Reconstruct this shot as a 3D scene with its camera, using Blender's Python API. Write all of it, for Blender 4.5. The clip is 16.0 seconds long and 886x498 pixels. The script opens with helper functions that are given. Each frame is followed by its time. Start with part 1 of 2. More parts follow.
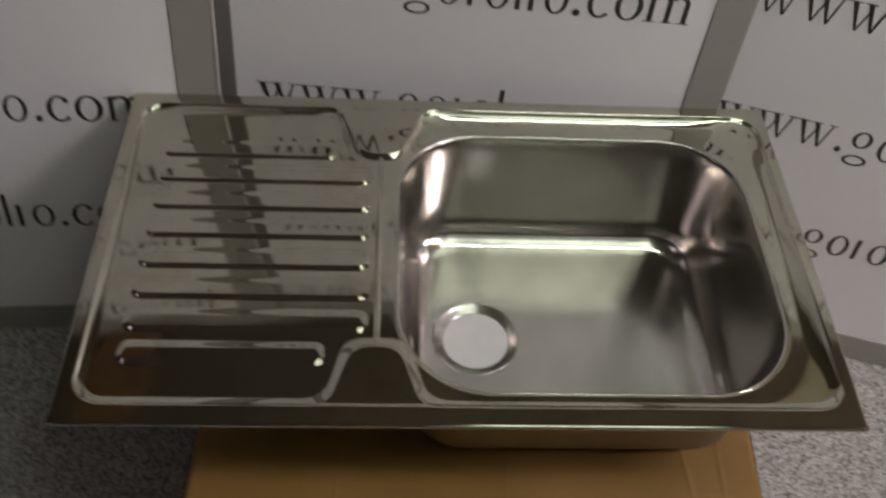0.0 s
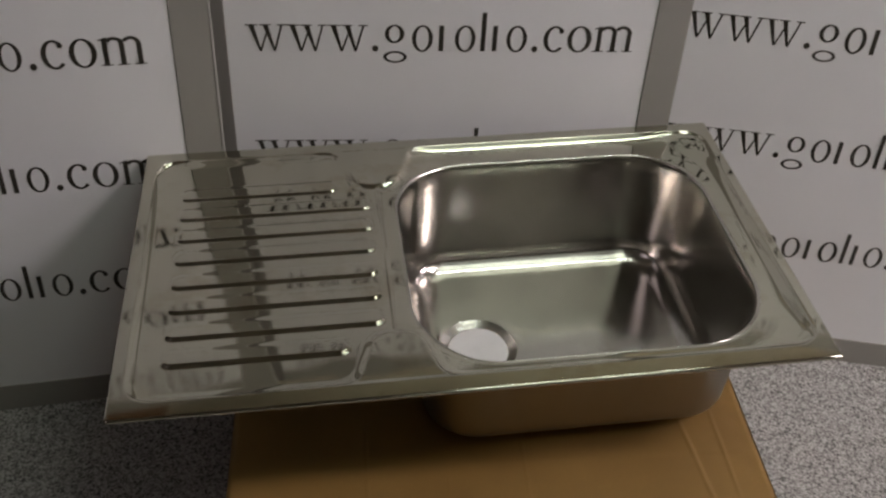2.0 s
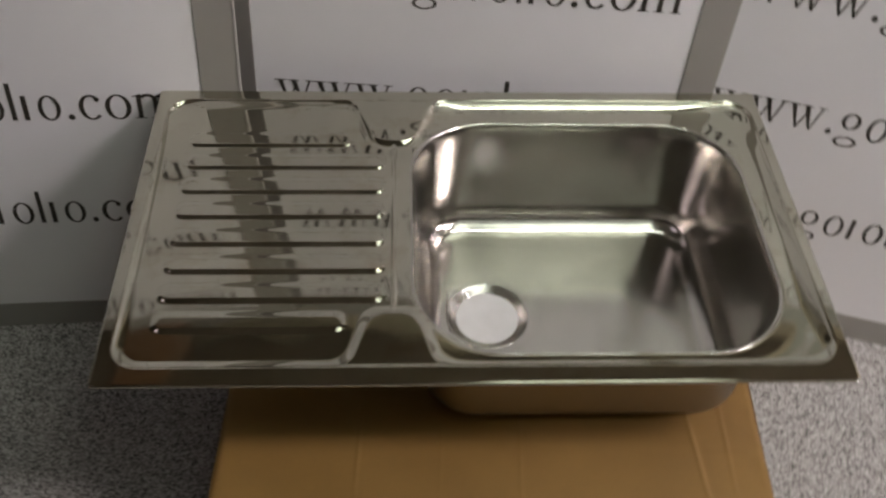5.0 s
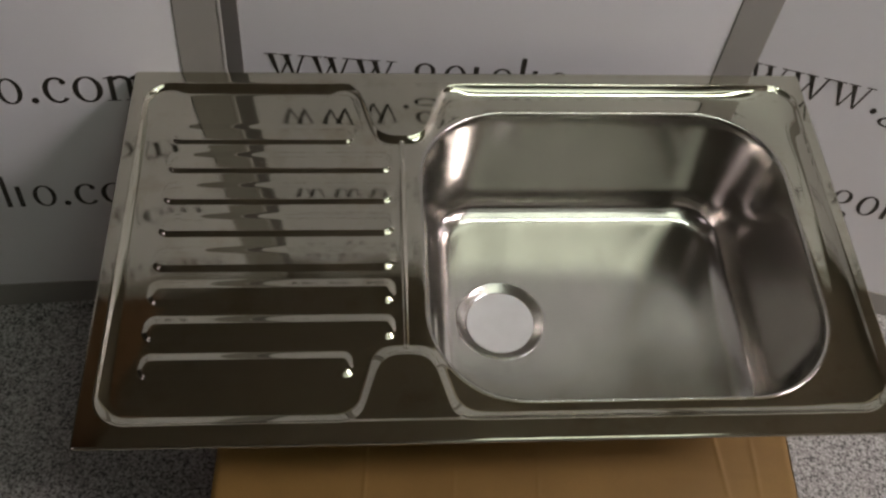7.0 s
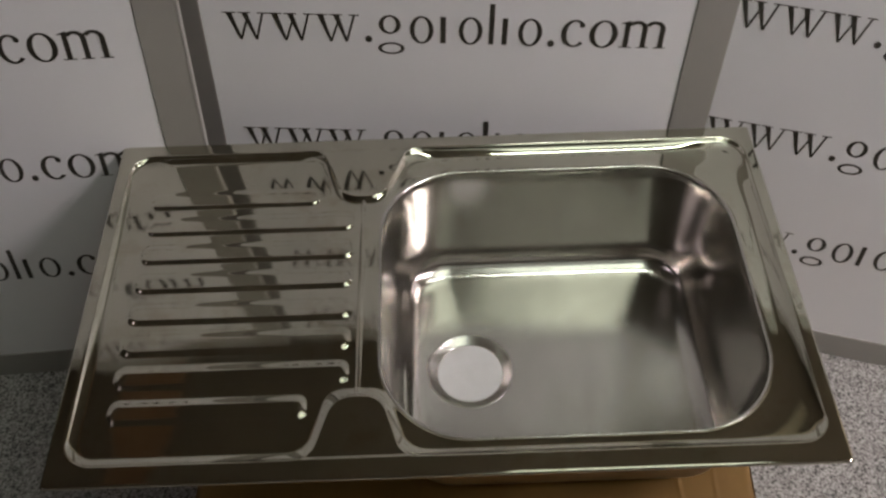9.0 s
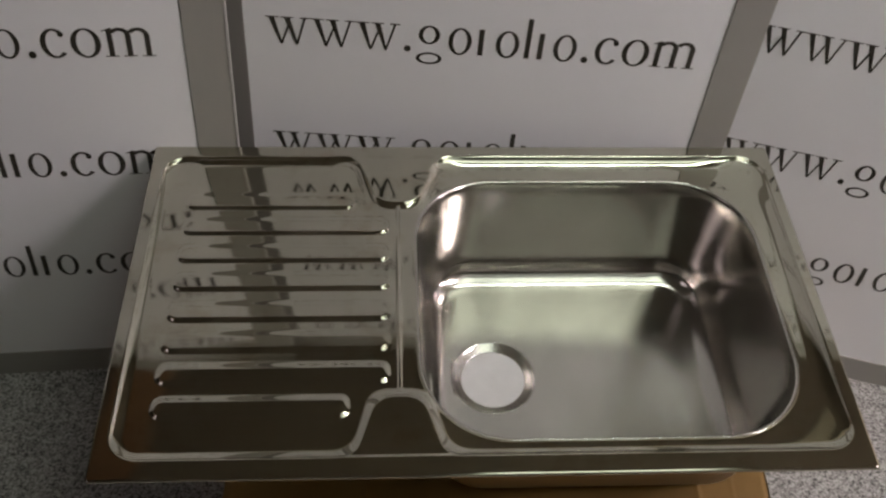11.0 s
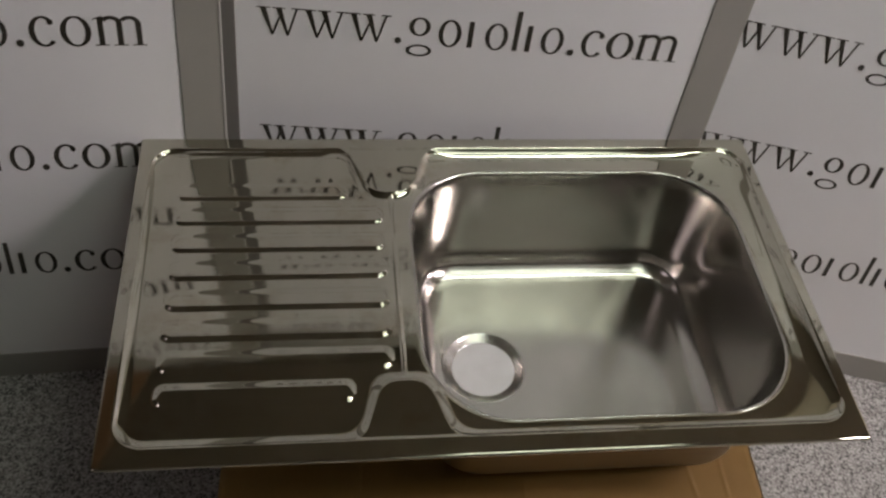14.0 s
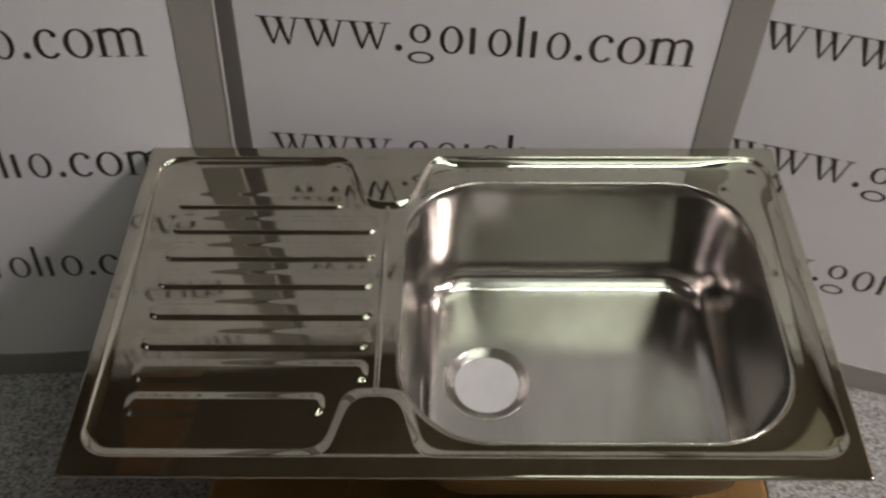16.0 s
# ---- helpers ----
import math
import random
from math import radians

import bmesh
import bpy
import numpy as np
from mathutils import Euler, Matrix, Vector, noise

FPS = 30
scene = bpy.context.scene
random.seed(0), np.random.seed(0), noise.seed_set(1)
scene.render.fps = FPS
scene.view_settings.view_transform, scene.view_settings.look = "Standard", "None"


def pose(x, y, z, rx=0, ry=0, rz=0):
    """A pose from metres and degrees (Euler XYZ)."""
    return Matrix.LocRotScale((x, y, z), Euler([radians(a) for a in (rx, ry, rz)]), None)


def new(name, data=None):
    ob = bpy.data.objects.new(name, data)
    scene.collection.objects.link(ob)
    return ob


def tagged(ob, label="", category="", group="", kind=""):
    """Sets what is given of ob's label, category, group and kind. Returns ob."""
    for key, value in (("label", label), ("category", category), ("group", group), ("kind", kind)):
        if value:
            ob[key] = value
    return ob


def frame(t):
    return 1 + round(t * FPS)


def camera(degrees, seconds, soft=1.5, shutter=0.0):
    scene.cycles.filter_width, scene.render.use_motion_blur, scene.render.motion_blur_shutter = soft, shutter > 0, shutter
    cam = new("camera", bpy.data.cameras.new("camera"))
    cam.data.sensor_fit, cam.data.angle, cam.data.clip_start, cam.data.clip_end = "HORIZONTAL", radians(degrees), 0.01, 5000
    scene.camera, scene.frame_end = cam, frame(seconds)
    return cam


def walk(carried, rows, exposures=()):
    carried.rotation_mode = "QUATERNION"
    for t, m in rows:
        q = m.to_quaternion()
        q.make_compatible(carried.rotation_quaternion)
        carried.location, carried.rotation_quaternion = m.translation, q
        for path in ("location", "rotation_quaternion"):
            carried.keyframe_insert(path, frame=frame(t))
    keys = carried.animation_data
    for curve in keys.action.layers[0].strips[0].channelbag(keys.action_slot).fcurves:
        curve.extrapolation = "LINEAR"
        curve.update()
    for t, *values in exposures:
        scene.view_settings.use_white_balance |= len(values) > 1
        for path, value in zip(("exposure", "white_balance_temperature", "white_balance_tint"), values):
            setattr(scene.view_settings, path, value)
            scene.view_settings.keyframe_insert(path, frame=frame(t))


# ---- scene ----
cam = camera(49.3, 16.0, soft=2.4, shutter=0.8)
# seconds, eye in metres, turn in degrees
PATH = [
    (0.0, -0.0763, -1.0964, 1.3004, 43.067, -5.092, 1.420),
    (0.5, -0.0529, -1.1691, 1.2805, 47.249, -1.475, 1.138),
    (1.0, -0.0998, -1.2626, 1.2473, 50.221, -2.372, -2.665),
    (1.5, -0.1372, -1.3129, 1.2486, 51.468, -2.550, -4.082),
    (2.0, -0.1394, -1.3137, 1.2452, 52.410, -2.551, -4.647),
    (2.5, -0.1294, -1.3008, 1.2386, 51.350, -1.978, -5.514),
    (3.0, -0.1330, -1.3025, 1.2105, 51.951, -1.621, -6.028),
    (3.5, -0.1346, -1.3249, 1.1882, 51.883, -0.915, -5.825),
    (4.0, -0.1382, -1.3230, 1.1940, 52.354, -1.328, -5.377),
    (4.5, -0.1283, -1.2924, 1.2366, 49.056, -1.729, -3.197),
    (5.0, -0.0759, -1.1949, 1.3037, 44.941, -3.729, 0.932),
    (5.2, -0.0495, -1.1760, 1.2996, 44.962, -4.040, 2.950),
    (7.3, -0.1312, -0.9651, 1.3396, 36.344, -5.022, 0.035),
    (7.5, -0.1038, -0.9734, 1.3418, 36.411, -5.114, 1.013),
    (8.0, -0.0454, -0.9875, 1.3428, 37.014, -5.596, 3.076),
    (8.5, -0.0141, -1.0096, 1.3657, 40.268, -1.935, 1.202),
    (9.0, 0.0095, -1.0482, 1.3616, 42.039, -0.667, 1.386),
    (9.2, 0.0271, -1.0565, 1.3704, 41.961, -0.432, 2.689),
    (11.3, -0.1216, -1.0827, 1.3581, 43.403, -5.276, 0.002),
    (11.5, -0.1331, -1.0861, 1.3547, 43.014, -6.250, 0.165),
    (12.0, -0.1860, -1.1080, 1.3489, 44.137, -7.240, -1.315),
    (12.5, -0.2116, -1.1143, 1.3501, 44.300, -8.030, -2.588),
    (13.0, -0.2052, -1.1130, 1.3375, 44.058, -8.134, -3.048),
    (13.5, -0.1973, -1.1204, 1.3338, 44.455, -6.931, -3.364),
    (14.0, -0.1820, -1.1167, 1.3319, 44.903, -6.581, -2.820),
    (14.5, -0.1689, -1.1222, 1.3301, 45.367, -5.922, -2.430),
    (15.0, -0.1549, -1.1149, 1.3320, 46.094, -3.729, -3.496),
    (15.5, -0.0833, -1.0967, 1.3358, 45.004, -4.090, -0.895),
    (16.0, -0.0023, -1.0814, 1.3346, 44.386, -1.625, 3.398),
]
# the film camera's own brightening: seconds, stops
STOPS = [(0.0, -0.30), (1.5, -0.27), (3.5, -0.33), (4.3, -0.19), (5.0, 0.06), (5.5, 0.04), (7.3, -0.30), (8.5, -0.22), (16.0, -0.20)]
walk(cam, [(t, pose(x, y, z, rx, ry, rz)) for t, x, y, z, rx, ry, rz in PATH], STOPS)

# ---- light ----
world = bpy.data.worlds.new("world")
scene.world = world
world.use_nodes = True
world.node_tree.nodes["Background"].inputs[0].default_value = (0.5, 0.5, 0.5, 1)
world.node_tree.nodes["Background"].inputs[1].default_value = 0.004
LAMP_TUBE, LAMP_WIDE, LAMP_BACK, LAMP_MID, LAMP_FAR, LAMP_SIDE = 38.0, 2.3, 0.4, 82.0, 72.0, 2.2   # strengths of the ceiling lamps
NEAR_WHITE = (0.91, 1.0, 0.87, 1)
WIDE_WHITE = (0.90, 1.0, 0.86, 1)
MID_WHITE = (1.0, 0.888, 0.90, 1)
FAR_WHITE = (1.0, 0.84, 0.92, 1)

# ---- materials ----


class Nodes:
    """Short hand for a node material."""

    def __init__(self, name):
        self.mat = bpy.data.materials.new(name)
        self.mat.use_nodes = True
        self.tree = self.mat.node_tree
        self.bsdf = self.tree.nodes["Principled BSDF"]

    def add(self, kind, **values):
        node = self.tree.nodes.new(kind)
        for key, value in values.items():
            node.inputs[key.replace("_", " ")].default_value = value
        return node

    def link(self, a, b):
        self.tree.links.new(a, b)

    def coords(self, scale=(1, 1, 1)):
        tc = self.add("ShaderNodeTexCoord")
        mp = self.add("ShaderNodeMapping", Scale=scale)
        self.link(tc.outputs["Object"], mp.inputs["Vector"])
        return mp.outputs["Vector"]

    def noise(self, vec, scale, detail=4.0, rough=0.55):
        n = self.add("ShaderNodeTexNoise", Scale=scale, Detail=detail, Roughness=rough)
        self.link(vec, n.inputs["Vector"])
        return n.outputs["Fac"]

    def ramp(self, fac, stops):
        r = self.add("ShaderNodeValToRGB")
        el = r.color_ramp.elements
        while len(el) < len(stops):
            el.new(0.5)
        for e, (at, col) in zip(el, stops):
            e.position = at
            e.color = (*col, 1) if len(col) == 3 else col
        self.link(fac, r.inputs["Fac"])
        return r.outputs["Color"]

    def grey(self, fac, lo, hi, a=0.3, b=0.7):
        m = self.add("ShaderNodeMapRange")
        for key, v in (("From Min", a), ("From Max", b), ("To Min", lo), ("To Max", hi)):
            m.inputs[key].default_value = v
        self.link(fac, m.inputs["Value"])
        return m.outputs["Result"]

    def mix(self, fac, a, b, mode="MIX"):
        m = self.add("ShaderNodeMix")
        m.data_type, m.blend_type = "RGBA", mode
        if isinstance(fac, float):
            m.inputs["Factor"].default_value = fac
        else:
            self.link(fac, m.inputs["Factor"])
        for v, i in ((a, 6), (b, 7)):
            if isinstance(v, tuple):
                m.inputs[i].default_value = (*v, 1) if len(v) == 3 else v
            else:
                self.link(v, m.inputs[i])
        return m.outputs[2]

    def bump(self, height, strength, distance=0.001, under=None):
        b = self.add("ShaderNodeBump", Strength=strength, Distance=distance)
        self.link(height, b.inputs["Height"])
        if under:
            self.link(under, b.inputs["Normal"])
        return b.outputs["Normal"]

    def set(self, key, value):
        if isinstance(value, (int, float)):
            self.bsdf.inputs[key].default_value = value
        elif isinstance(value, tuple):
            self.bsdf.inputs[key].default_value = (*value, 1) if len(value) == 3 else value
        else:
            self.link(value, self.bsdf.inputs[key])
        return self


def steel(name, rough_lo, rough_hi, brush, base=(0.60, 0.585, 0.55), wave=0.15, hair=0.05, streak=0.03, stain=0.0):
    n = Nodes(name)
    v = n.coords()
    smear = n.noise(v, 9.0, 5.0)
    grain = n.noise(n.coords(brush), 60.0, 3.0)
    n.set("Metallic", 1.0)
    wipe = n.noise(n.coords((7.0, 1.6, 3.0)), 4.5, 4.0, 0.6)
    col = n.mix(n.grey(smear, 0.0, 1.0), tuple(c * 0.93 for c in base), base)
    col = n.mix(n.grey(wipe, 0.0, streak * 2.5), col, tuple(c * 0.6 for c in base))
    if stain:
        spots = n.noise(v, 17.0, 7.0, 0.65)
        col = n.mix(n.grey(spots, 0.0, stain, 0.53, 0.72), col, (0.36, 0.30, 0.20))
    n.set("Base Color", col)
    r = n.add("ShaderNodeMath")
    r.operation = "ADD"
    n.link(n.grey(smear, rough_lo, rough_hi), r.inputs[0])
    n.link(n.grey(grain, -0.02, 0.02), r.inputs[1])
    q = n.add("ShaderNodeMath")
    q.operation = "ADD"
    n.link(r.outputs[0], q.inputs[0])
    n.link(n.grey(wipe, -0.5 * streak, 0.5 * streak), q.inputs[1])
    n.set("Roughness", q.outputs[0])
    soft = n.bump(n.noise(v, 14.0, 0.0), wave, 0.002)
    n.set("Normal", n.bump(grain, hair, 0.0002, soft))
    return n.mat


def plain(name, colour, rough=0.6, vary=0.08, scale=20.0, bump=0.1, grain=250.0):
    n = Nodes(name)
    v = n.coords()
    big = n.noise(v, scale, 5.0)
    fine = n.noise(v, grain, 3.0)
    lo = tuple(c * (1 - vary) for c in colour)
    hi = tuple(min(1, c * (1 + vary)) for c in colour)
    n.set("Base Color", n.mix(n.grey(big, 0, 1), lo, hi))
    n.set("Roughness", n.grey(big, rough - 0.05, rough + 0.08))
    n.set("Normal", n.bump(fine, bump, 0.0005))
    return n.mat


M_DECK = steel("polished_steel", 0.03, 0.085, (1, 14, 14), base=(0.560, 0.543, 0.455), wave=0.3, streak=0.05, stain=0.5)
M_BOWL = steel("satin_steel", 0.155, 0.225, (1, 10, 10), base=(0.615, 0.595, 0.55), wave=0.14, hair=0.0, streak=0.07)
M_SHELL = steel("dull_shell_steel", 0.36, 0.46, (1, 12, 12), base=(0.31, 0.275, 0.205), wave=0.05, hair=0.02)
M_RING = Nodes("turned_ring_steel").set("Metallic", 1.0).set("Base Color", (0.56, 0.545, 0.51)).set("Roughness", 0.24).mat
M_FILM = plain("white_plastic", (0.56, 0.56, 0.56), 0.45, 0.05, 30.0, 0.03)
M_BOARD = plain("white_laminate", (0.785, 0.795, 0.81), 0.42, 0.025, 3.0, 0.04)
M_RAIL = plain("grey_aluminium_paint", (0.295, 0.287, 0.262), 0.42, 0.06, 6.0, 0.06)
# left stile of the middle panel, darker than the M_RAIL grey
M_STILE_DARK = plain("dark_grey_stile", (0.175, 0.168, 0.155), 0.5, 0.06, 6.0, 0.06)
M_TRIM = plain("bright_aluminium", (0.44, 0.43, 0.41), 0.35, 0.05, 9.0, 0.05)
M_INK = plain("black_print", (0.032, 0.029, 0.021), 0.5, 0.1, 30.0, 0.03)
# unseen walls: colour kept dark so that less light bounces into the shadows
M_WALL = plain("dark_unseen_wall", (0.10, 0.088, 0.07), 0.7, 0.1, 2.0, 0.2)
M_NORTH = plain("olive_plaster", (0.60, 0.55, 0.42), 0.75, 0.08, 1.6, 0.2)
M_CEIL = plain("ceiling_paint", (0.255, 0.23, 0.188), 0.8, 0.05, 2.0, 0.2)
M_WOOD = plain("brown_wood", (0.205, 0.115, 0.058), 0.45, 0.2, 4.0, 0.15)
M_WHITE = plain("lamp_housing_paint", (0.7, 0.7, 0.68), 0.4, 0.03, 4.0, 0.05)


def cardboard():
    n = Nodes("brown_cardboard")
    v = n.coords()
    blot = n.noise(v, 5.0, 5.0)
    flute = n.noise(n.coords((1, 0.06, 1)), 170.0, 2.0)
    fibre = n.noise(v, 600.0, 3.0)
    col = n.mix(n.grey(blot, 0, 1), (0.188, 0.104, 0.021), (0.258, 0.148, 0.032))
    col = n.mix(n.grey(fibre, 0, 0.35), col, (0.150, 0.083, 0.017))
    n.set("Base Color", col)
    n.set("Roughness", n.grey(blot, 0.55, 0.7))
    b = n.bump(flute, 0.12, 0.0006)
    n.set("Normal", n.bump(fibre, 0.15, 0.0003, b))
    return n.mat


def speckled_floor():
    n = Nodes("speckled_vinyl")
    v = n.coords()
    warp = n.add("ShaderNodeTexNoise", Scale=160.0, Detail=2.0)
    n.link(v, warp.inputs["Vector"])
    add = n.add("ShaderNodeVectorMath")
    add.operation = "MULTIPLY_ADD"
    add.inputs[1].default_value = (0.004, 0.004, 0.004)
    n.link(warp.outputs["Color"], add.inputs[0])
    n.link(v, add.inputs[2])
    a = n.noise(add.outputs["Vector"], 250.0, 1.5, 0.55)
    b = n.noise(add.outputs["Vector"], 250.0, 1.0, 0.5)
    big = n.noise(v, 3.0, 4.0)
    col = n.ramp(a, [(0.35, (0.075, 0.072, 0.069)), (0.44, (0.20, 0.193, 0.183)), (0.53, (0.272, 0.262, 0.25)), (0.64, (0.43, 0.415, 0.40))])
    dark = n.ramp(b, [(0.31, (0.42, 0.42, 0.42)), (0.40, (1, 1, 1))])
    col = n.mix(1.0, col, dark, "MULTIPLY")
    col = n.mix(n.grey(big, 0.0, 0.2), col, (0.265, 0.25, 0.23))
    n.set("Base Color", col)
    n.set("Roughness", n.grey(a, 0.5, 0.62))
    n.set("Normal", n.bump(a, 0.25, 0.0008))
    return n.mat


M_CARD = cardboard()
M_FLOOR = speckled_floor()


def glow(name, colour, strength):
    n = Nodes(name)
    n.set("Emission Color", colour)
    n.set("Emission Strength", strength)
    n.set("Base Color", (0.8, 0.8, 0.8))
    return n.mat


# ---- builders ----


def mesh_object(name, bm, material, parent=None, label="", smooth=False):
    me = bpy.data.meshes.new(name)
    bm.normal_update()
    bm.to_mesh(me)
    bm.free()
    me.materials.append(material)
    for p in me.polygons:
        p.use_smooth = smooth
    ob = new(name, me)
    ob.parent = parent
    return tagged(ob, label=label)


part = mesh_object


def from_arrays(name, verts, faces, material, parent=None, label="", smooth=True):
    me = bpy.data.meshes.new(name)
    me.from_pydata([tuple(v) for v in verts], [], faces)
    me.materials.append(material)
    me.polygons.foreach_set("use_smooth", [smooth] * len(me.polygons))
    me.update()
    ob = new(name, me)
    ob.parent = parent
    return tagged(ob, label=label)


def box_bm(lo, hi, bevel=0.0, segments=2):
    bm = bmesh.new()
    bmesh.ops.create_cube(bm, size=1)
    for v in bm.verts:
        v.co = Vector([lo[k] + (v.co[k] + 0.5) * (hi[k] - lo[k]) for k in range(3)])
    if bevel:
        bmesh.ops.bevel(bm, geom=bm.edges[:], offset=bevel, segments=segments, profile=0.5, affect="EDGES")
    return bm


def thing(name, m, label, category, group=""):
    ob = new(name)
    ob.empty_display_size = 0.05
    ob.matrix_world = m
    return tagged(ob, label=label, category=category, group=group)


def rounded(cx, cy, hx, hy, r, n=16):
    """Rounded rectangle, counter-clockwise, evenly stepped along its sides."""
    out = []
    for k, (sx, sy) in enumerate(((1, 1), (-1, 1), (-1, -1), (1, -1))):
        for i in range(n + 1):
            a = math.radians(90 * (k + i / n))
            out.append((cx + sx * (hx - r) + r * math.cos(a), cy + sy * (hy - r) + r * math.sin(a)))
        nx, ny = ((-1, 1), (-1, -1), (1, -1), (1, 1))[k]
        x0, y0 = out[-1]
        b = math.radians(90 * (k + 1))
        x1, y1 = cx + nx * (hx - r) + r * math.cos(b), cy + ny * (hy - r) + r * math.sin(b)
        for i in range(1, 24):
            out.append((x0 + (x1 - x0) * i / 24, y0 + (y1 - y0) * i / 24))
    return out


def loft(rings, close_last=False):
    verts, faces, n = [], [], len(rings[0])
    for ring in rings:
        verts.extend(ring)
    for j in range(len(rings) - 1):
        for i in range(n):
            k = (i + 1) % n
            faces.append((j * n + i, j * n + k, (j + 1) * n + k, (j + 1) * n + i))
    if close_last:
        faces.append(tuple(range((len(rings) - 1) * n, len(rings) * n)))
    return verts, faces


# ---- room ----
ROOM = (-3.6, 5.4, -3.4, 0.95, 2.62)


def room():
    x0, x1, y0, y1, h = ROOM
    t = 0.12
    tagged(mesh_object("floor", box_bm((x0 - t, y0 - t, -0.08), (x1 + t, y1 + t, 0.0)), M_FLOOR),
           "grey speckled vinyl floor with dark and white chips", "floor", kind="structure")
    tagged(mesh_object("ceiling", box_bm((x0 - t, y0 - t, h), (x1 + t, y1 + t, h + 0.1)), M_CEIL),
           "dim plain ceiling over the room", "ceiling", kind="structure")
    # south, west and east walls are added out of view, dark to limit fill
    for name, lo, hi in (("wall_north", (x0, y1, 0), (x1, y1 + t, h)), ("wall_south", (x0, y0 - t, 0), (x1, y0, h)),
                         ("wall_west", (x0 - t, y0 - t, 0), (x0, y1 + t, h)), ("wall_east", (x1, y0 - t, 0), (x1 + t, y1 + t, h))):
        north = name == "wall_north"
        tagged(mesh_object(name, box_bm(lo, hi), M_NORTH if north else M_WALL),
               "plain pale olive plaster wall" if north else "plain unseen brown-grey wall, kept dark to limit bounced light", "wall", kind="structure")


room()


def ceiling_lamp(x, y, z, length, width, colour, strength, label):
    ob = thing("ceiling_lamp", pose(x, y, z), label, "ceiling lamp", "ceiling lamps")
    part("housing", box_bm((-length / 2 - 0.02, -width / 2 - 0.02, -0.05), (length / 2 + 0.02, width / 2 + 0.02, 0.0), 0.006), M_WHITE, ob)
    part("diffuser", box_bm((-length / 2, -width / 2, -0.062), (length / 2, width / 2, -0.0505), 0.003), glow("lamp_glow", colour, strength), ob, "glowing white diffuser")
    return ob


ceiling_lamp(0.55, -0.15, 2.62, 0.90, 0.055, NEAR_WHITE, LAMP_TUBE, "slim white fluorescent ceiling lamp, switched on")
ceiling_lamp(0.58, -1.12, 2.62, 0.78, 1.2, WIDE_WHITE, LAMP_WIDE, "wide pale fluorescent ceiling lamp with a dim diffuser")
ceiling_lamp(0.72, -2.55, 2.62, 1.2, 1.0, WIDE_WHITE, LAMP_BACK, "wide pale fluorescent ceiling lamp with a dim diffuser")
ceiling_lamp(2.05, -1.1, 2.62, 0.9, 0.3, MID_WHITE, LAMP_MID, "long white fluorescent ceiling lamp, switched on")
ceiling_lamp(4.5, -1.05, 2.62, 1.2, 0.4, FAR_WHITE, LAMP_FAR, "long white fluorescent ceiling lamp, switched on")
ceiling_lamp(-2.2, -1.35, 2.62, 0.8, 0.5, FAR_WHITE, LAMP_SIDE, "dim pinkish fluorescent ceiling lamp, switched on")


def slanted_board():
    """A plank wedged aslant between floor and ceiling."""
    bm = box_bm((-0.068, -0.016, 0), (0.068, 0.016, 2.62), 0.003)
    for v in bm.verts:
        v.co.x -= 0.4286 * v.co.z
    ob = tagged(mesh_object("wooden_board", bm, M_WOOD), "brown wooden board leaning behind the white display panels", "board")
    ob.matrix_world = pose(-0.109, 0.13, 0)


slanted_board()

# ---- display panels ----
PANEL_W, PANEL_H, RAIL_W, RAIL_H, PANEL_T = 0.741, 1.10, 0.056, 0.052, 0.020
TEXT_EM, TEXT_TALL = 0.0818, 0.0905


def poly(out, pts):
    out.append([(float(x), float(y)) for x, y in pts])


def ring_arc(out, cx, cy, rx, ry, tx, ty, a0, a1, n=22):
    """A ring or an arc of it, thick where it runs upright and thin where it runs level."""
    for i in range(n):
        a, b = (math.radians(a0 + (a1 - a0) * (i + k) / n) for k in (0, 1))
        poly(out, [(cx + rx * math.cos(a), cy + ry * math.sin(a)), (cx + rx * math.cos(b), cy + ry * math.sin(b)),
                   (cx + (rx - tx) * math.cos(b), cy + (ry - ty) * math.sin(b)), (cx + (rx - tx) * math.cos(a), cy + (ry - ty) * math.sin(a))])


def rect(out, x0, y0, x1, y1):
    poly(out, [(x0, y0), (x1, y0), (x1, y1), (x0, y1)])


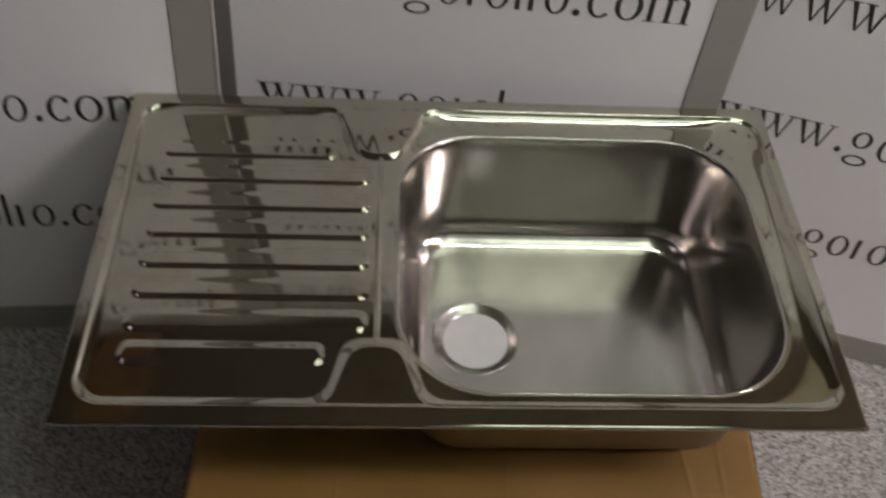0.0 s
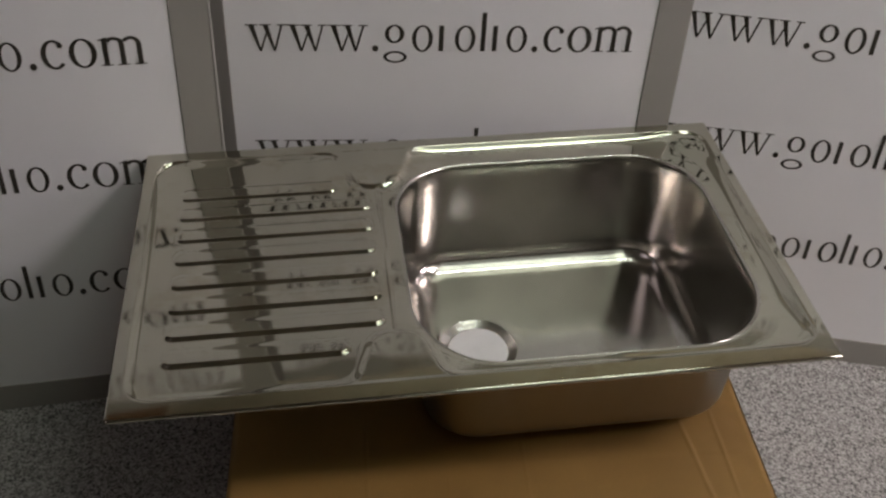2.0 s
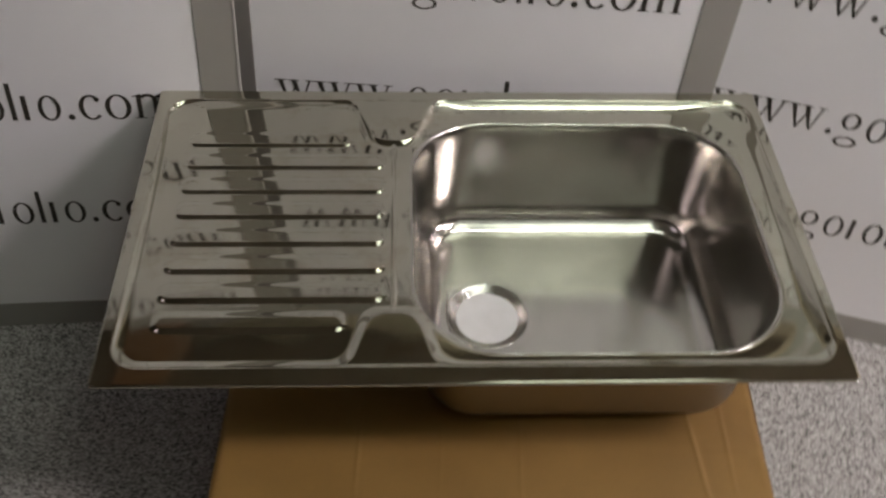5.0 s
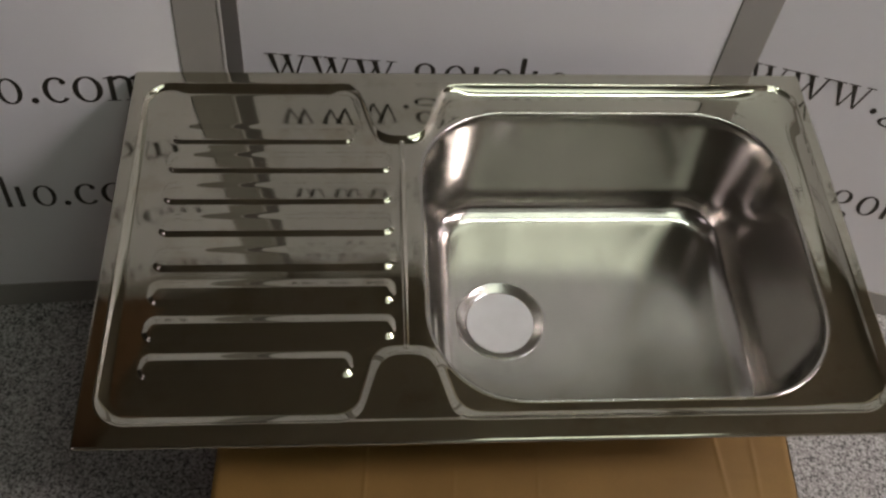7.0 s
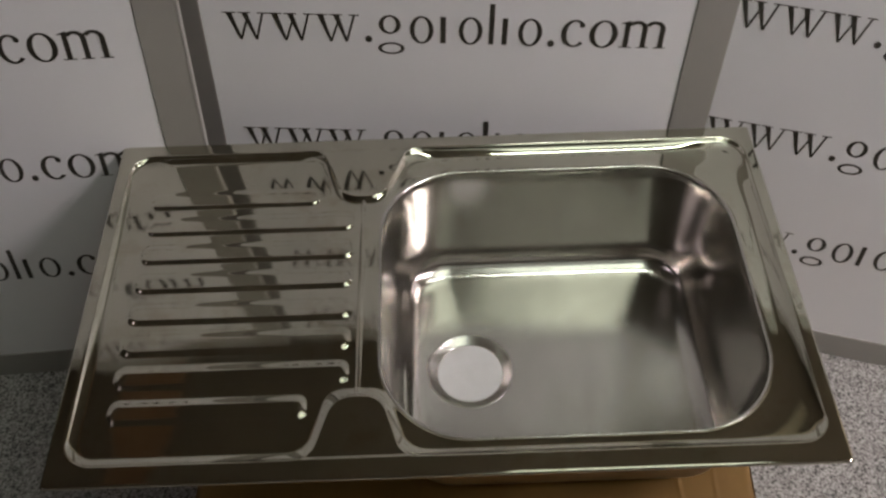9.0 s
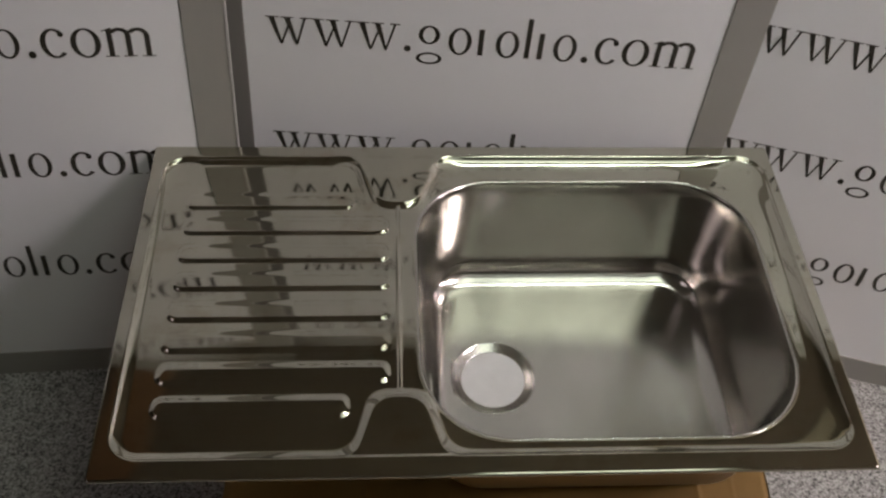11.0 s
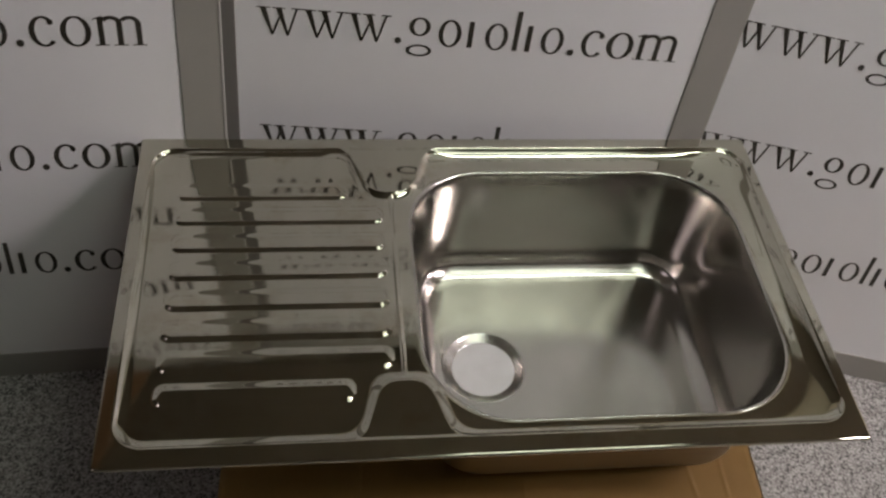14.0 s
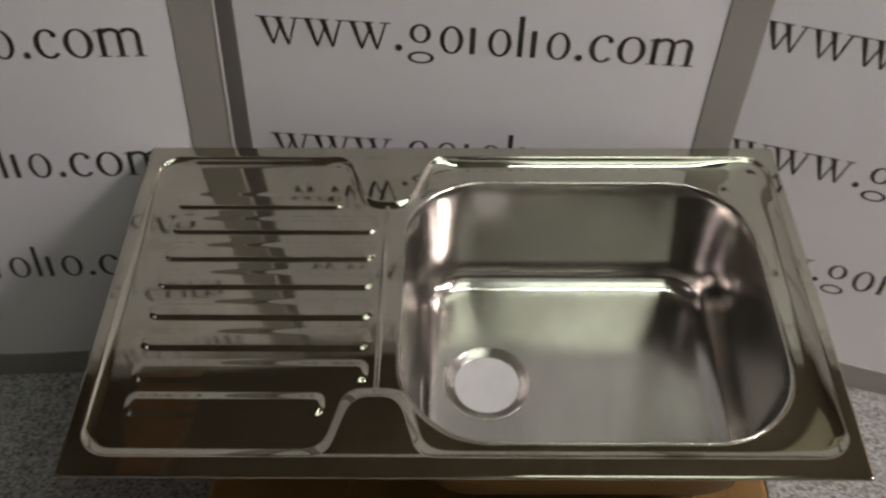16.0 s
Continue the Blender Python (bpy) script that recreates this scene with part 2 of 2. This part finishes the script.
def glyph(ch):
    """The outline of one letter, in parts of an em."""
    o = []
    if ch == "w":
        for dx in (0.0, 0.25):
            poly(o, [(0.055 + dx, 0.44), (0.225 + dx, -0.012), (0.262 + dx, -0.012), (0.148 + dx, 0.44)])
        poly(o, [(0.225, -0.012), (0.262, -0.012), (0.384, 0.30), (0.362, 0.33)])
        poly(o, [(0.475, -0.012), (0.512, -0.012), (0.652, 0.44), (0.618, 0.44)])
        for a, b in ((0.0, 0.215), (0.25, 0.45), (0.555, 0.715)):
            rect(o, a, 0.434, b, 0.452)
    elif ch == ".":
        ring_arc(o, 0.125, 0.042, 0.056, 0.056, 0.0559, 0.0559, 0, 360, 14)
    elif ch == "c":
        ring_arc(o, 0.235, 0.22, 0.21, 0.236, 0.085, 0.035, 52, 318)
        ring_arc(o, 0.345, 0.365, 0.045, 0.045, 0.0449, 0.0449, 0, 360, 12)
    elif ch == "o":
        ring_arc(o, 0.25, 0.22, 0.225, 0.236, 0.088, 0.028, 0, 360, 28)
    elif ch == "m":
        for a in (0.075, 0.35, 0.63):
            rect(o, a, 0.0, a + 0.082, 0.35 if a > 0.1 else 0.43)
            rect(o, a - 0.06, 0.0, a + 0.142, 0.016)
        poly(o, [(0.012, 0.40), (0.157, 0.43), (0.157, 0.462), (0.012, 0.415)])
        for a in (0.155, 0.432):
            ring_arc(o, a + 0.11, 0.33, 0.168, 0.13, 0.078, 0.052, 0, 150, 12)
    return o


def mark(kind):
    """Plain ovals and bars that stand in for the middle of the line."""
    o = []
    if kind == "low":
        ring_arc(o, 0.22, 0.30, 0.175, 0.16, 0.075, 0.028, 0, 360, 24)
        ring_arc(o, 0.235, -0.11, 0.215, 0.105, 0.06, 0.03, 0, 360, 24)
    elif kind == "round":
        ring_arc(o, 0.225, 0.22, 0.19, 0.236, 0.075, 0.03, 0, 360, 24)
    elif kind == "bar":
        rect(o, 0.08, 0.0, 0.165, 0.45)
    elif kind == "tall":
        rect(o, 0.07, 0.0, 0.152, 0.68)
        rect(o, 0.28, 0.0, 0.365, 0.45)
    return o


WIDTHS = {"w": 0.722, ".": 0.25, "c": 0.444, "o": 0.5, "m": 0.778, "low": 0.5, "round": 0.444, "bar": 0.333, "tall": 0.5}
LINE = ["w", "w", "w", ".", "low", "round", "bar", "round", "tall", "round", ".", "c", "o", "m"]


def lettering_mesh():
    bm = bmesh.new()
    x = 0.0
    for item in LINE:
        for pts in glyph(item) if len(item) == 1 else mark(item):
            top = [bm.verts.new(((x + px) * TEXT_EM, -0.0006, py * TEXT_TALL)) for px, py in pts]
            bm.faces.new(top)
        x += WIDTHS[item]
    bm.normal_update()
    me = bpy.data.meshes.new("lettering")
    bm.to_mesh(me)
    bm.free()
    me.materials.append(M_INK)
    return me


LETTERING = lettering_mesh()


def display_panel(m, label, baseline, pitch, w=PANEL_W, right_stile=RAIL_W, left_material=None, t=PANEL_T, trim=False):
    ob = thing("display_panel", m, label, "display panel", "folding display panels")
    h = PANEL_H
    part("board", box_bm((RAIL_W - 0.004, 0.002, RAIL_H - 0.004), (w - right_stile + 0.004, t - 0.003, h - RAIL_H + 0.004)), M_BOARD, ob, "white printed board")
    part("stile", box_bm((0, 0, 0), (RAIL_W, t, h), 0.0015), left_material or M_RAIL, ob)
    part("stile", box_bm((w - right_stile, 0, 0), (w, t, h), 0.0015), M_RAIL, ob)
    part("bottom_rail", box_bm((RAIL_W + 0.0005, 0.0008, 0), (w - right_stile - 0.0005, t - 0.001, RAIL_H), 0.0015), M_RAIL, ob)
    part("top_rail", box_bm((RAIL_W + 0.0005, 0.0008, h - RAIL_H), (w - right_stile - 0.0005, t - 0.001, h), 0.0015), M_RAIL, ob)
    if trim:
        part("edge_trim", box_bm((w - 0.0028, -0.0012, 0.001), (w + 0.0006, 0.004, h - 0.001), 0.0008), M_TRIM, ob, "thin bright aluminium edge")
    for k in (-2, -1, 0, 1, 2):
        line = new("lettering", LETTERING)
        line.parent = ob
        line.location = (0.084, 0.002, baseline + k * pitch)
        tagged(line, label="black printed web address line")
    return ob


display_panel(pose(-0.376, 0, 0), "white display panel with grey frame and black print", 0.601, 0.194, right_stile=0.0525, left_material=M_STILE_DARK)
display_panel(pose(-0.9907, -0.1682, 0, 0, 0, 7.58) @ pose(-0.084, 0, 0, -3.4), "white display panel with grey frame, turned inwards, partly in shade", 0.6088, 0.1916, w=0.7528, right_stile=0.0559, t=0.014, trim=True)
display_panel(pose(0.3791, 0.0518, 0, 0, 0, -13.5) @ pose(-0.084, -0.026, 0, -2.5), "white display panel with grey frame, set behind its neighbour", 0.6052, 0.1935)

# ---- sink ----
DEPTH = 0.2075
SINK = pose(-0.0013, -0.2932, 0.4623, 3.284, -1.902, 2.948)
BASE = Vector((0.15, -0.008, -DEPTH))
HX, HY = 0.4278, 0.2497
BOWL = (0.1525, -0.0058, 0.2268, 0.1992, 0.106)
DRAIN = (0.0365, 0.0008, 0.0585, 0.0453)


def smooth01(t):
    t = np.clip(t, 0, 1)
    return t * t * (3 - 2 * t)


def sd_round(x, y, cx, cy, hx, hy, r):
    qx, qy = np.abs(x - cx) - hx + r, np.abs(y - cy) - hy + r
    return np.hypot(np.maximum(qx, 0), np.maximum(qy, 0)) + np.minimum(np.maximum(qx, qy), 0) - r


def smooth_max(a, b, k):
    h = np.clip(0.5 - 0.5 * (b - a) / k, 0, 1)
    return b + (a - b) * h + k * h * (1 - h)


def sd_tab(x, y, side):
    """A tongue of the rim between drainer and bowl, wide at the rim and narrow inside."""
    if side < 0:
        cx, half, top, slope = -0.0975, 0.0475, 0.1515, 0.30
    else:
        cx, half, top, slope = -0.0970, 0.0520, 0.1470, 0.34
    yy = y * side
    a = (np.abs(x - cx) - (half - (0.222 - yy) * slope)) / math.hypot(1, slope)
    return smooth_max(a, top - yy, 0.022)


RIB_Y = (0.1388, 0.0948, 0.0490, 0.0042, -0.0422, -0.0866, -0.1315, -0.1757)


STEEP_T = np.linspace(0, 1, 41)
STEEP_H = np.cumsum(np.interp(STEEP_T, (0, 0.03, 0.17, 0.32, 1.0), (0, 1.45, 1.45, 0.6, 0.0)))
STEEP_H = (STEEP_H - STEEP_H[0]) / (STEEP_H[-1] - STEEP_H[0])


def step_down(d, x, y):
    """Height lost from the rim into the recess: a narrow hollow step round the drainer, a broad steep one behind and beside the bowl."""
    at_bowl = smooth01((x + 0.055) / 0.030)
    back = smooth01((y - 0.150) / 0.040)
    right = smooth01((x - 0.330) / 0.045) * smooth01((y + 0.225) / 0.10) * (1 - back)
    behind = back * at_bowl
    straight = back * (1 - at_bowl) * smooth01((-0.160 - x) / 0.03) * smooth01((x + 0.400) / 0.04)
    width = np.maximum(0.0138 + 0.0045 * straight, 0.0138 + 0.0062 * behind + 0.0090 * right)
    t = np.clip((0.0006 - d) / width, 0, 1)
    ramp = 0.65 * np.clip(t * 1.25 - 0.125, 0, 1) + 0.35 * smooth01(t)
    hollow = (1 - (1 - t) ** 2) * smooth01(t / 0.16)
    steep = np.interp(t, STEEP_T, STEEP_H)
    shape = hollow + (ramp - hollow) * straight
    shape = shape + (steep - shape) * behind
    near_bowl = smooth01((0.070 - sd_round(x, y, *BOWL)) / 0.050) * smooth01((x + 0.070) / 0.07)
    return shape * (0.0048 + 0.0048 * near_bowl)


def deck_height(x, y):
    recess = sd_round(x, y, 0.0012, 0.0022, 0.4150, 0.2302, 0.034)
    brim = -0.0008 * smooth01((0.0012 - recess) / 0.0045)
    for side in (-1, 1):
        recess = smooth_max(recess, -sd_tab(x, y, side), 0.020)
    h = brim - step_down(recess, x, y)
    for k, ry in enumerate(RIB_Y):
        right = -0.1530 if k in (0, 7) else -0.1075
        d = sd_round(x, y, (-0.3765 + right) / 2, ry + 0.0145, (right + 0.3765) / 2, 0.0158, 0.0125)
        ramp = 0.0055 + 0.0055 * smooth01((y - ry - 0.010) / 0.014)
        h = h + 0.0026 * smooth01((0.0005 - d) / ramp)
    line = np.abs(x + 0.0972) + 0.02 * np.maximum(np.abs(y + 0.004) - 0.139, 0)
    h = h + 0.0013 * smooth01((0.0035 - line) / 0.0032) * smooth01((0.146 - np.abs(y + 0.002)) / 0.006)
    d = sd_round(x, y, *BOWL)
    h = h - 0.0005 * np.clip((0.005 - d) / 0.005, 0, 1.2) ** 2
    return h


def deck_arrays():
    step = 0.0013
    nx, ny = round(2 * HX / step), round(2 * HY / step)
    gx, gy = np.meshgrid(np.linspace(-HX, HX, nx + 1), np.linspace(-HY, HY, ny + 1))
    d = sd_round(gx, gy, *BOWL)
    inside = d < -0.0001
    # pull the vertices next to the opening onto its outline
    e = 1e-5
    dx = (sd_round(gx + e, gy, *BOWL) - d) / e
    dy = (sd_round(gx, gy + e, *BOWL) - d) / e
    near = np.abs(d) < 0.0014
    px, py = np.where(near, gx - d * dx, gx), np.where(near, gy - d * dy, gy)
    pz = deck_height(px, py)
    keep = ~inside | near
    index = -np.ones(keep.shape, int)
    index[keep] = np.arange(keep.sum())
    verts = np.stack([px[keep], py[keep], pz[keep]], 1) - np.array(BASE)
    q = [index[:-1, :-1], index[:-1, 1:], index[1:, 1:], index[1:, :-1]]
    ok = np.all([a >= 0 for a in q], 0)
    away = ~np.all([near[:-1, :-1], near[:-1, 1:], near[1:, 1:], near[1:, :-1]], 0)
    ok &= away
    faces = np.stack([a[ok] for a in q], 1)
    return verts.tolist(), faces.tolist()


def sink():
    ob = thing("kitchen_sink", SINK @ Matrix.Translation(BASE),
               "polished stainless steel inset sink with ribbed drainer, on a carton", "sink")
    v, f = deck_arrays()
    from_arrays("drainer_deck", v, f, M_DECK, ob, "mirror-polished ribbed steel deck")

    def ring(hx, hy, r, z, cx=0.0, cy=0.0):
        return [(x - BASE.x, y - BASE.y, z - BASE.z) for x, y in rounded(cx, cy, hx, hy, r)]

    edge = [(-0.0005, -0.0002), (0.001, -0.0004), (0.0022, -0.0014), (0.0028, -0.0026), (0.0027, -0.0045), (0.0018, -0.0054), (-0.001, -0.0052)]
    v, f = loft([ring(HX + o, HY + o, 0.004, z) for o, z in edge])
    from_arrays("rim_edge", v, f, M_DECK, ob)
    cx, cy, hx, hy, r = BOWL
    prof = [(-0.002, -0.0116), (-0.0012, -0.0104), (-0.0003, -0.0102), (0.0009, -0.0108), (0.0022, -0.0126), (0.0032, -0.016), (0.0042, -0.022)]
    wall_end, fillet = 0.016, 0.037
    prof += [(0.0042 + (wall_end - 0.0042) * k / 10, -0.022 - (DEPTH - fillet - 0.022) * k / 10) for k in range(1, 11)]
    for k in range(1, 15):
        a = math.radians(90 * k / 14)
        prof.append((wall_end + fillet * (1 - math.cos(a)), -DEPTH + 0.003 + (fillet - 0.003) * (1 - math.sin(a))))

    def corner(o, z):
        """The corners keep their width down the wall and tighten in the rounding to the floor."""
        deep = min(1.0, max(0.0, (-z - 0.016) / (DEPTH - fillet - 0.016)))
        return r - 0.034 * deep - 0.85 * max(0.0, o - wall_end)

    rings = [ring(hx - o, hy - o, corner(o, z), z, cx, cy - 0.05 * z) for o, z in prof]
    # the lip follows the sloping deck
    edge_pts = np.array(rounded(cx, cy, hx, hy, r))
    drop = deck_height(edge_pts[:, 0], edge_pts[:, 1]) + 0.0106
    for k, share in enumerate((1, 1, 1, 1, 0.9, 0.7, 0.35)):
        rings[k] = [(x, y, z + share * float(d)) for (x, y, z), d in zip(rings[k], drop)]
    last = rings[-1]
    dx, dy, ro, ri = DRAIN
    circle = []
    for x, y, z in last:
        a = math.atan2(y + BASE.y - dy, x + BASE.x - dx)
        circle.append((dx + (ro - 0.0004) * math.cos(a) - BASE.x, dy + (ro - 0.0004) * math.sin(a) - BASE.y, 0.0010))
    for k in range(1, 11):
        s = k / 10
        rings.append([tuple(p[i] + (q[i] - p[i]) * s for i in range(3)) for p, q in zip(last, circle)])
    v, f = loft(rings)
    from_arrays("bowl", v, f, M_BOWL, ob, "deep satin steel bowl")
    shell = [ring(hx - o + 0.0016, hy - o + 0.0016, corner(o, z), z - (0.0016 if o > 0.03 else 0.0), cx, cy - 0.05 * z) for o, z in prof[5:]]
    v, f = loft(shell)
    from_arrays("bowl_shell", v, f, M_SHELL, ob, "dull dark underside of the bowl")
    rr = [(ro + 0.0012, 0.0004), (ro + 0.0006, 0.0018), (ro - 0.0006, 0.0019), (ro - 0.0022, 0.0007), (ri + 0.007, -0.0012), (ri + 0.002, -0.0033), (ri + 0.0006, -0.0039), (ri, -0.0044), (ri, -0.0051)]
    n = 128
    rings = [[(dx + q * math.cos(2 * math.pi * i / n) - BASE.x, dy + q * math.sin(2 * math.pi * i / n) - BASE.y, z) for i in range(n)] for q, z in rr]
    v, f = loft(rings)
    from_arrays("drain_ring", v, f, M_RING, ob, "bevelled steel drain ring")
    rings = [[(dx + q * math.cos(2 * math.pi * i / n) - BASE.x, dy + q * math.sin(2 * math.pi * i / n) - BASE.y, z) for i in range(n)]
             for q, z in ((ri - 0.0004, -0.0050), (ri - 0.0004, -0.0044), (ri - 0.002, -0.0042))]
    v, f = loft(rings, True)
    from_arrays("drain_cover", v, f, M_FILM, ob, "white plastic protective disc", False)
    return ob


sink()

# ---- carton ----
CARTON = (-0.309, 0.405, -0.630, -0.125)


def carton():
    x0, x1, y0, y1 = CARTON
    ob = thing("carton", pose((x0 + x1) / 2, (y0 + y1) / 2, 0), "worn brown corrugated cardboard carton lying under the sink", "cardboard box")
    cx, cy = (x0 + x1) / 2, (y0 + y1) / 2
    up = SINK.to_3x3() @ Vector((0, 0, 1))
    at = SINK @ Vector((0.15, 0, -DEPTH - 0.0075))

    def top(x, y):
        return at.z - ((x - at.x) * up.x + (y - at.y) * up.y) / up.z

    nx, ny = 346, 134
    verts, faces = [], []
    for j in range(ny + 1):
        for i in range(nx + 1):
            x, y = x0 + (x1 - x0) * i / nx, y0 + (y1 - y0) * j / ny
            z = top(x, y)
            edge = min(x - x0, x1 - x, y - y0, y1 - y)
            z -= 0.0045 * max(0, 1 - edge / 0.009) ** 2
            sway = 0.0015 * noise.noise((y * 14, 3.0, 0))
            far = max(0.0, min(1.0, (y + 0.57) / 0.06))
            for line, lift, wide in ((0.311 + (-0.461 - y) * 0.107, 0.0013, 0.0018), (0.356 + (-0.461 - y) * 0.02, 0.0011 * far, 0.0022),
                                     (0.083, 0.0009, 0.0018), (-0.02, 0.0005, 0.002), (-0.127, 0.0011, 0.0016)):
                z += lift * (0.75 + 0.5 * noise.noise((y * 30, line, 1))) * math.exp(-((x - line - sway) / wide) ** 2)
            z -= 0.0012 * max(0.0, min(1.0, (x - 0.313 - (-0.461 - y) * 0.107) / 0.004))
            z += 0.0009 * noise.noise((x * 35, y * 35, 4)) * max(0, 1 - edge / 0.05)
            z += 0.0012 * noise.noise((x * 9, y * 9, 0)) * (1 if y < -0.48 else 0.3)
            crush = math.exp(-(((x - x1) ** 2 + (y - y0) ** 2) / 0.00045))
            z -= (0.005 + 0.004 * noise.noise((x * 160, y * 160, 2))) * crush
            z += 0.0016 * noise.noise((x * 120, y * 120, 7)) * max(0, 1 - edge / 0.007)
            verts.append((x - cx, y - cy, z))
    for j in range(ny):
        for i in range(nx):
            a = j * (nx + 1) + i
            faces.append((a, a + 1, a + nx + 2, a + nx + 1))
    from_arrays("top_flap", verts, faces, M_CARD, ob, "creased cardboard top")
    for name, p, q, inward in (("front_side", (x0, y0), (x1, y0), (0, 1)), ("right_side", (x1, y0), (x1, y1), (-1, 0)),
                               ("back_side", (x1, y1), (x0, y1), (0, -1)), ("left_side", (x0, y1), (x0, y0), (1, 0))):
        n = 60
        v, f = [], []
        for k in range(n + 1):
            x, y = p[0] + (q[0] - p[0]) * k / n, p[1] + (q[1] - p[1]) * k / n
            zt = top(x, y) - 0.0035
            bulge = 0.006 * math.sin(math.pi * k / n)
            for s in range(7):
                w = math.sin(math.pi * s / 6) * bulge
                v.append((x - inward[0] * w - cx, y - inward[1] * w - cy, zt * (1 - s / 6)))
        for k in range(n):
            for s in range(6):
                a = k * 7 + s
                f.append((a, a + 1, a + 8, a + 7))
        from_arrays(name, v, f, M_CARD, ob)
    return ob


carton()
